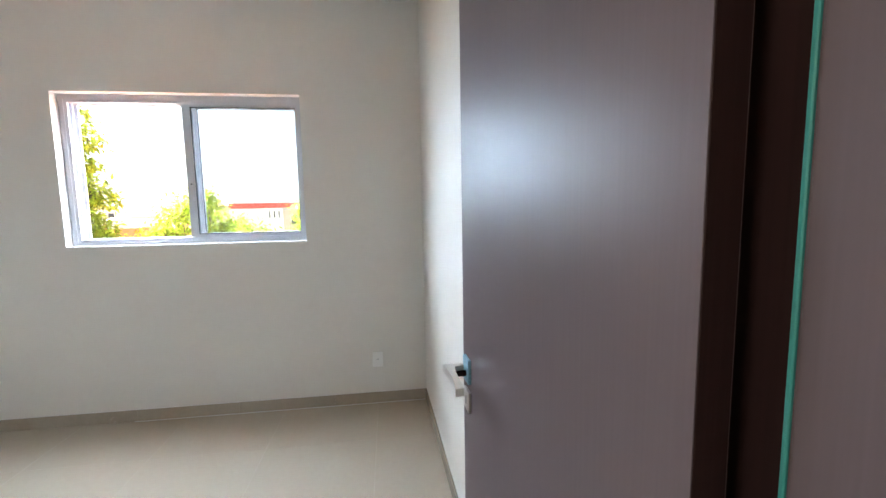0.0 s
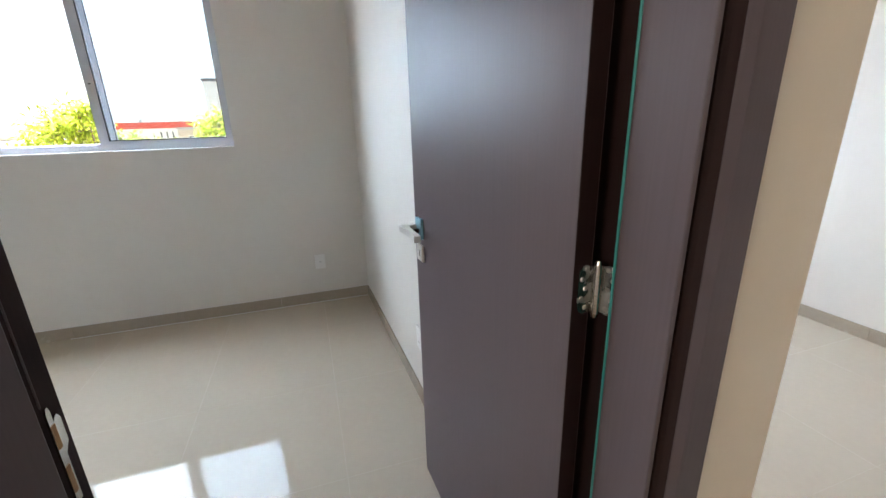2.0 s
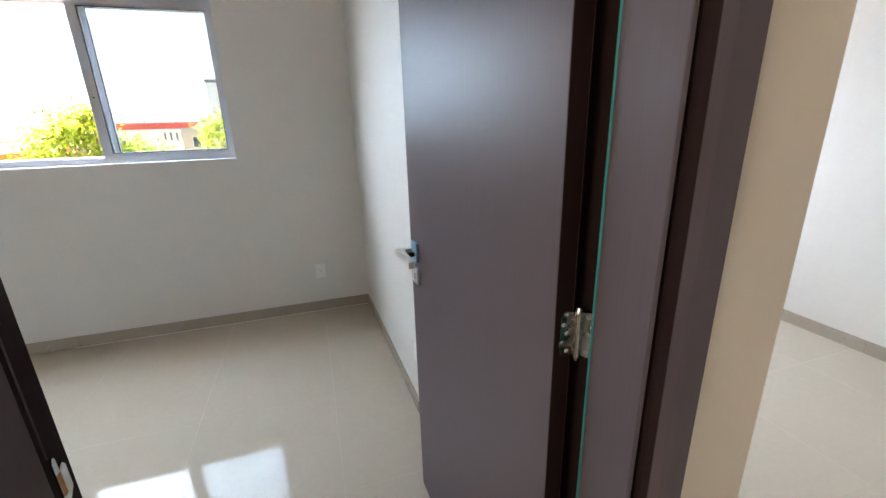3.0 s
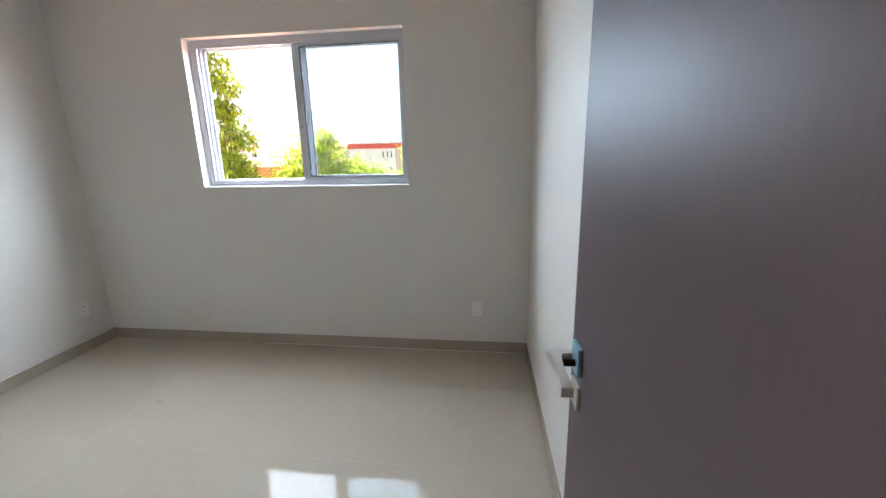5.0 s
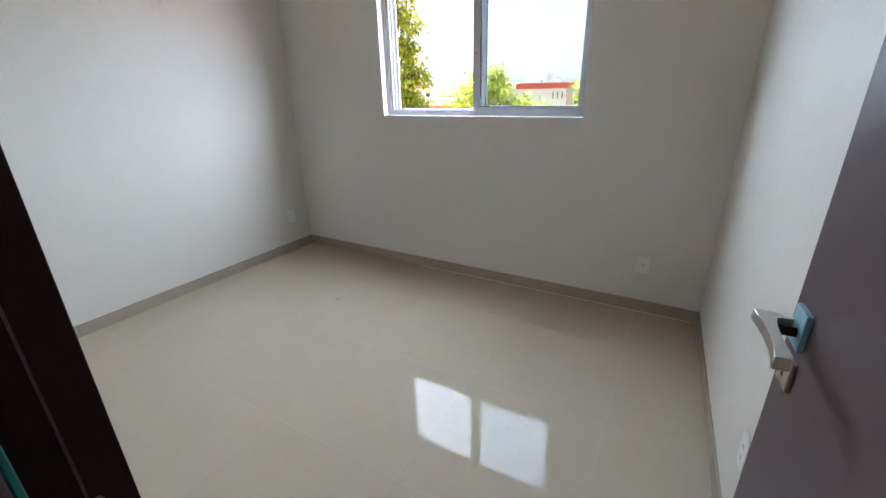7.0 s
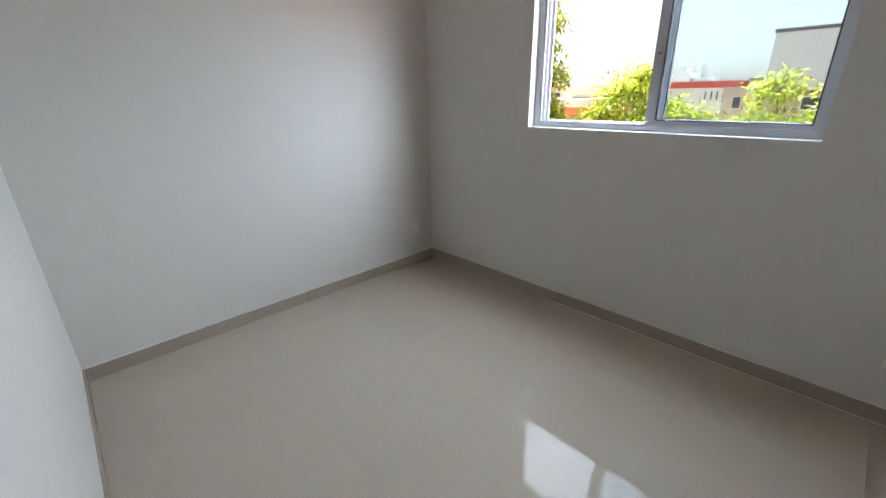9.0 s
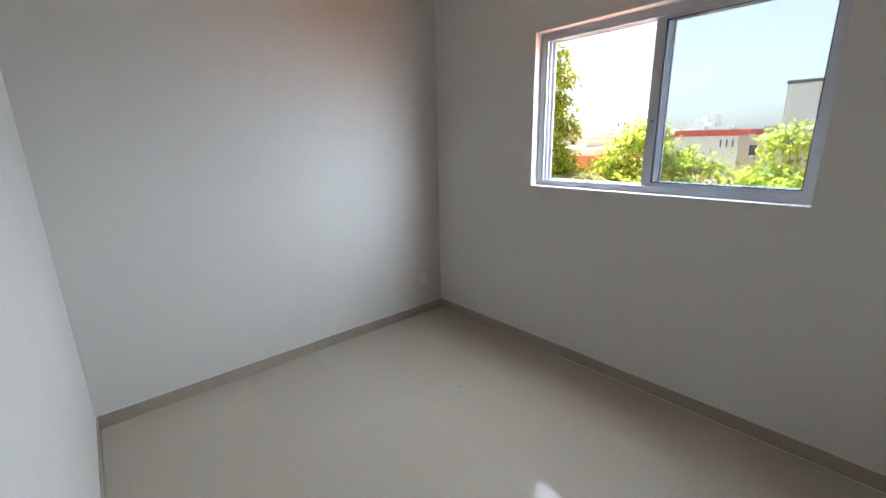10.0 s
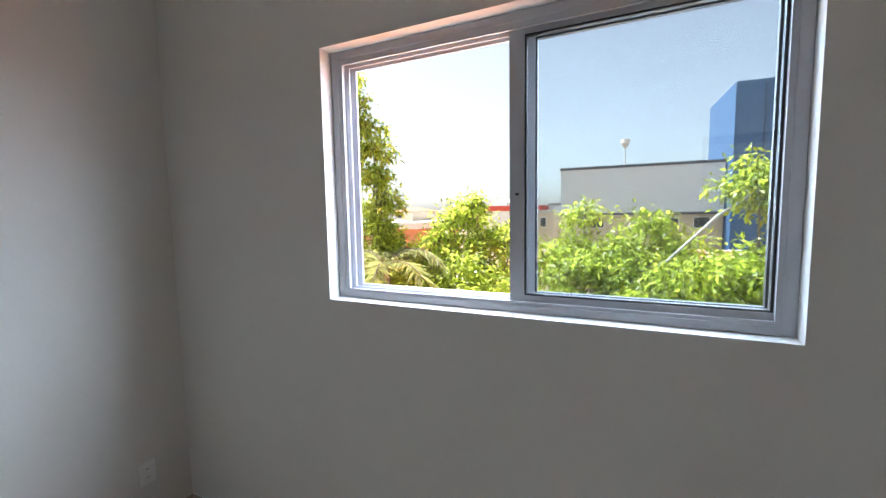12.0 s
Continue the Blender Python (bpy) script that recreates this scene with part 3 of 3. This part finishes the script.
pale = tree("leafy tree with pale bare branch among green leaves", 3.95, 7.6,
     [(0.1, 0.2, 1.95, 0.6, 0.8), (0.7, 0, 1.6, 0.8, 0.8), (-0.5, -0.2, 0.0, 0.7, 0.8), (0.3, -0.6, 0.35, 0.85, 0.8), (-1.0, -0.5, 0.1, 0.7, 0.8), (1.1, -0.3, 0.3, 0.9, 0.8),
      (0.4, -1.2, -0.8, 1.1, 0.7), (-0.7, -1.0, -0.9, 1.0, 0.7), (1.7, 0.2, 1.0, 0.9, 0.8), (-1.5, -0.6, -0.5, 0.8, 0.7), (-0.9, -1.8, -1.7, 1.1, 0.7)],
     20000, 0.17, 0.078, 14, LEAF, 0.15)

bm = B()
rod(bm, (-1.35, -0.3, 3.75), (-0.55, -0.2, 4.60), 0.022, 0.030, sides=7)
rod(bm, (-0.55, -0.2, 4.60), (0.10, 0.1, 5.05), 0.030, 0.034, sides=7)
part("branch", bm, CONCRETE, pale, "pale bare branch")


def palm(x, y, top, seed):
    rng = np.random.default_rng(seed)
    t = thing("palm", "young palm with arching feathered fronds", "palm", "", (x, y, GROUND))
    h = top - GROUND
    part("trunk", rod(B(), (0, 0, 0), (0.05, 0, h), 0.12, 0.08, sides=10), BARK, t)
    for i in range(11):
        a = 2 * math.pi * i / 11 + rng.uniform(-0.2, 0.2)
        reach, rise = rng.uniform(1.1, 1.6), rng.uniform(0.3, 1.0)
        pts = []
        for k in range(10):
            s = k / 9
            pts.append(Vector((0.05 + math.cos(a) * reach * s, math.sin(a) * reach * s, h + rise * 2.2 * s * (1 - 0.75 * s) - 0.35 * s * s)))
        bm = B()
        for p, q in zip(pts, pts[1:]):
            rod(bm, p, q, 0.012, 0.010, sides=4)
        fr = part("frond", bm, BARK, t)
        cs, ax = [], []
        for k in range(90):
            s = 0.12 + 0.88 * (k // 2) / 45
            f = min(8.999, s * 9)
            p = pts[int(f)].lerp(pts[int(f) + 1], f - int(f))
            tan = (pts[min(9, int(f) + 1)] - pts[int(f)]).normalized()
            sd = tan.cross(Vector((0, 0, 1))).normalized() * (1 if k % 2 else -1)
            cs.append(p)
            ax.append((sd * 1.0 + tan * 0.7) * 3)
        leaves("foliage", cs, np.array(ax), 0.42, 0.035, PALM, fr, rng, droop=0.9)


palm(-3.2, 6.7, 0.25, 21)


def building(name, label, category, x0, x1, y0, y1, top, wall_mat, coping=None, parapet=0.3):
    t = thing(name, label, category, "", ((x0 + x1) / 2, y0, GROUND))
    ox, oy = (x0 + x1) / 2, y0
    part("wall", box(B(), x0 - ox, x1 - ox, 0, y1 - oy, 0, top - GROUND), wall_mat, t)
    if coping:
        part("coping", box(B(), x0 - ox - 0.08, x1 - ox + 0.08, -0.08, y1 - oy + 0.08, top - GROUND, top - GROUND + parapet), coping, t)
    return t, ox, oy


def pane(t, ox, x0, x1, z0, z1, y=0.0, frame_mat=WHITE_WALL):
    """A window of a far building: surround, recess and dark glass."""
    w = part("window", ring(B(), x0 - ox, x1 - ox, z0 - GROUND, z1 - GROUND, 0.06, 0.06, 0.06, 0.06, y - 0.06, y + 0.02, 0), frame_mat, t)
    part("pane", box(B(), x0 - ox + 0.06, x1 - ox - 0.06, y - 0.02, y + 0.02, z0 - GROUND + 0.06, z1 - GROUND - 0.06), DARK_PANE, w)


def hip_roof(t, x0, x1, y0, y1, z0, z1, mat):
    bm = B()
    ym = (y0 + y1) / 2
    d = (y1 - y0) / 2
    v = [bm.verts.new(c) for c in ((x0, y0, z0), (x1, y0, z0), (x1, y1, z0), (x0, y1, z0), (x0 + d, ym, z1), (x1 - d, ym, z1))]
    for f in ((0, 1, 5, 4), (1, 2, 5), (2, 3, 4, 5), (3, 0, 4), (3, 2, 1, 0)):
        bm.faces.new([v[i] for i in f])
    part("roof", bm, mat, t, "weathered clay tile roof")


# orange house with a pale flat roof and a water tank
t, ox, oy = building("house", "orange rendered house with pale roof slab and red window", "house", -14.6, -9.0, 18.5, 25, 0.62, ORANGE)
part("roof", box(B(), -15.2 - ox, -8.6 - ox, -0.5, 7, 0.62 - GROUND, 0.98 - GROUND), WHITE_WALL, t, "pale flat roof slab")
part("roof_room", box(B(), -10.9 - ox, -10.3 - ox, 2.0, 5.0, 0.98 - GROUND, 1.5 - GROUND), TAN_WALL, t, "small rooftop tank room")
pane(t, ox, -10.6, -9.5, -1.0, 0.2, frame_mat=RED)
pane(t, ox, -13.5, -12.4, -1.0, 0.2, frame_mat=RED)

# far white building with a red band, slit windows and rooftop boxes
t, ox, oy = building("building", "long white building with a red parapet band", "building", -18.2, -10.4, 56, 68, 1.45, WHITE_WALL)
part("band", box(B(), -18.3 - ox, -10.3 - ox, -0.1, 12.1, 1.45 - GROUND, 2.15 - GROUND), RED, t, "red parapet band")
part("roof", box(B(), -18.2 - ox, -10.4 - ox, 0.1, 11.9, 2.1505 - GROUND, 2.20 - GROUND), CONCRETE, t, "grey flat roof behind the band")
for i in range(4):
    pane(t, ox, -13.2 + i * 0.62, -12.9 + i * 0.62, 0.1, 1.1)
for k, (x0, x1, z1, m) in enumerate(((-18.6, -16.0, 3.2, WHITE_WALL), (-17.3, -16.6, 4.0, WHITE_WALL), (-15.4, -14.95, 4.15, WHITE_WALL), (-15.9, -13.3, 2.75, WHITE_WALL))):
    part("roof_box", box(B(), x0 - ox, x1 - ox, 3 + 0.2 * k, 6 - 0.2 * k, 2.20 - GROUND, z1 - GROUND), m, t)
t, ox, oy = building("building", "low pale building with small dark windows", "building", -10.2, -5.8, 62, 72, 2.2, WHITE_WALL, CONCRETE)
for i in range(4):
    pane(t, ox, -9.6 + i * 0.9, -9.0 + i * 0.9, 0.2, 1.2)
t, ox, oy = building("building", "small tan building with a flat roof", "building", -9.8, -7.2, 50, 58, 1.2, TAN_WALL, CONCRETE)
pane(t, ox, -8.9, -8.1, -0.6, 0.6)

# tiled hall with dark coping over a tan ground storey
t, ox, oy = building("warehouse", "large white tiled hall with dark coping above a tan lower storey", "warehouse", -4.36, 8.25, 38.0, 56, 1.0, TAN_WALL)
part("upper_wall", box(B(), -4.36 - ox, 8.25 - ox, -0.25, 18, 1.15 - GROUND, 5.05 - GROUND), JOINT, t, "grey joints behind white tiles")
part("band", box(B(), -4.40 - ox, 8.27 - ox, -0.32, 18, 0.95 - GROUND, 1.15 - GROUND), SLATE, t, "dark band below the tiles")
part("coping", box(B(), -4.46 - ox, 8.28 - ox, -0.36, 18.1, 5.05 - GROUND, 5.27 - GROUND), SLATE, t, "dark metal coping")
pane(t, ox, 3.6, 5.2, -0.2, 0.75)
pane(t, ox, -2.0, -0.6, -0.2, 0.75)
pane(t, ox, 6.2, 7.4, -0.2, 0.75)
verts, faces = [], []
for i in range(42):
    for k in range(13):
        x0, z0 = -4.34 + i * 0.2995 - ox + 0.014, 1.17 + k * 0.297 - GROUND + 0.012
        c = len(verts)
        verts += [(x, y, z) for y in (-0.27, -0.2505) for x, z in ((x0, z0), (x0 + 0.272, z0), (x0 + 0.272, z0 + 0.273), (x0, z0 + 0.273))]
        faces += [(c, c + 1, c + 2, c + 3)] + [(c + j, c + 4 + j, c + 4 + (j + 1) % 4, c + (j + 1) % 4) for j in range(4)]
me = bpy.data.meshes.new("tiles")
me.from_pydata(verts, [], faces)
me.materials.append(WHITE_TILE)
tiles = new("tiles", me)
tiles.parent = t
tagged(tiles, "bluish white facade tiles in a square grid", kind="stuff")

# blue tower with two faces
t = thing("tower_block", "tall blue clad block", "building", "", (8.4, 36, GROUND))
part("wall", prism(B(), [(0, 0), (9, 0.3), (9, 9), (-0.47, 8.7)], 0, 10.65 - GROUND), BLUE, t)
for i in range(4):
    part("joint", box(B(), 1.8 + i * 1.8, 1.84 + i * 1.8, -0.02, 0.3, 0.2, 10.4 - GROUND), SLATE, t)

# low boundary wall between the yards
bm = B()
box(bm, 0.0, 14, 20, 20.25, GROUND, -0.35)
tagged(link("boundary_wall", bm, WHITE_WALL), "white rendered boundary wall", "wall", kind="structure")

# water tower on a mast
t = thing("water_tower", "distant slim tower with a cup-shaped top", "tower", "", (-1.4, 119, GROUND))
part("mast", rod(B(), (0, 0, 0), (0, 0, 20.6), 0.35, 0.12), STEEL, t)
part("cup", rod(B(), (0, 0, 20.6), (0, 0, 21.8), 0.4, 1.1, sides=16), STEEL, t)
part("rim", rod(B(), (0, 0, 21.8), (0, 0, 22.8), 1.15, 1.1, sides=16), WHITE_WALL, t)

rng = random.Random(5)
for i in range(26):
    x = -95 + i * 5.2 + rng.uniform(-1.5, 1.5)
    y = rng.uniform(85, 130)
    w, d, top = rng.uniform(5, 9), rng.uniform(6, 10), rng.uniform(0.4, 2.6)
    t, ox, oy = building("house", "distant low house with clay roof", "house", x, x + w, y, y + d, top, rng.choice([WHITE_WALL, TAN_WALL, CONCRETE]))
    hip_roof(t, -w / 2 - 0.3, w / 2 + 0.3, -0.3, d + 0.3, top - GROUND, top - GROUND + rng.uniform(0.8, 1.4), rng.choice([ROOF_TILE, CONCRETE, ROOF_TILE]))
    pane(t, ox, x + 0.8, x + 2.0, top - 1.6, top - 0.6)
    pane(t, ox, x + w - 2.2, x + w - 1.0, top - 1.6, top - 0.6)

# small curl of debris on the tiles
bm = B()
pts = [Vector((0.013 * i, 0.005 * math.sin(i * 1.3), 0.0015 + 0.001 * (i % 2))) for i in range(4)]
for p, q in zip(pts, pts[1:]):
    rod(bm, p, q, 0.0013, 0.0009, sides=5)
chip = tagged(link("debris", bm, BARK), "tiny dark curl of debris on the floor", "debris")
chip.matrix_world = pose(1.07, -0.81, 0, 0, 0, 35)

# ---- skirting and floor tiles ----
def skirting(a, b, name_parent):
    """Skirting tiles butted end to end from a to b along a wall; the wall lies to the left of the way from a to b."""
    a, b = Vector((*a, 0)), Vector((*b, 0))
    way = b - a
    n = max(1, round(way.length / 0.6525))
    step = way.length / n
    turn = math.degrees(math.atan2(way.y, way.x))
    bm = B()
    box(bm, 0.0008, step - 0.0008, -0.010, 0.0, 0.0, 0.080, 0.0012)
    first = None
    for i in range(n):
        if first is None:
            first = ob = link("skirting_tile", bm, SKIRT, name_parent)
        else:
            ob = new("skirting_tile", first.data)
            ob.parent = name_parent
        p = a + way * (i / n)
        ob.matrix_basis = pose(p.x, p.y, p.z, 0, 0, turn)


base = tagged(new("baseboard"), "taupe porcelain skirting along the walls", "baseboard", kind="structure")
skirting((0, BACK + 0.01), (0, 0), base)
skirting((0.0105, 0), (right_wall(0) - 0.0105, 0), base)
skirting((right_wall(0), 0), (right_wall(-2.59), -2.59), base)
skirting((RL - 0.031, back_wall(RL - 0.031)), (0, back_wall(0)), base)
skirting((FAR, -0.01), (FAR, -4.29), base)

bm = B()
box(bm, 1.30, right_wall(0) - 0.012, -0.0135, -0.0102, 0.0003, 0.0020)
part("grout_line", bm, WHITE_WALL, base, "pale grout line along the skirting foot")

caulk = ((0.0002, 0.0052, -2.53, -0.0105), (0.0105, right_wall(0) - 0.0105, -0.0042, -0.0002))
for k, (x0, x1, y0, y1) in enumerate(caulk):
    part("caulk_line", box(B(), x0, x1, y0, y1, 0.0801, 0.0835 - 0.001 * k, 0.0006), REVEAL, base, "thin white caulk along the skirting top")

PX, PY, OX, OY = 0.6525, 0.6525, 2.290 - 4 * 0.6525, -1.140 - 5 * 0.6525
meshes = {}


def tile_at(x0, x1, y0, y1):
    key = (round(x1 - x0, 3), round(y1 - y0, 3))
    if key not in meshes:
        bm = B()
        g = 0.0009
        box(bm, g, key[0] - g, g, key[1] - g, -0.0058, 0.0, 0.0003)
        meshes[key] = link("tile", bm, PORCELAIN, floor)
        ob = meshes[key]
    else:
        ob = new("tile", meshes[key].data)
        ob.parent = floor
    ob.location = (x0, y0, 0)


for i in range(11):
    for k in range(8):
        x0, x1 = max(-0.05, OX + i * PX), min(FAR + 0.05, OX + (i + 1) * PX)
        y0, y1 = max(-4.35, OY + k * PY), min(0.05, OY + (k + 1) * PY)
        if x1 - x0 > 0.01 and y1 - y0 > 0.01:
            tile_at(x0, x1, y0, y1)
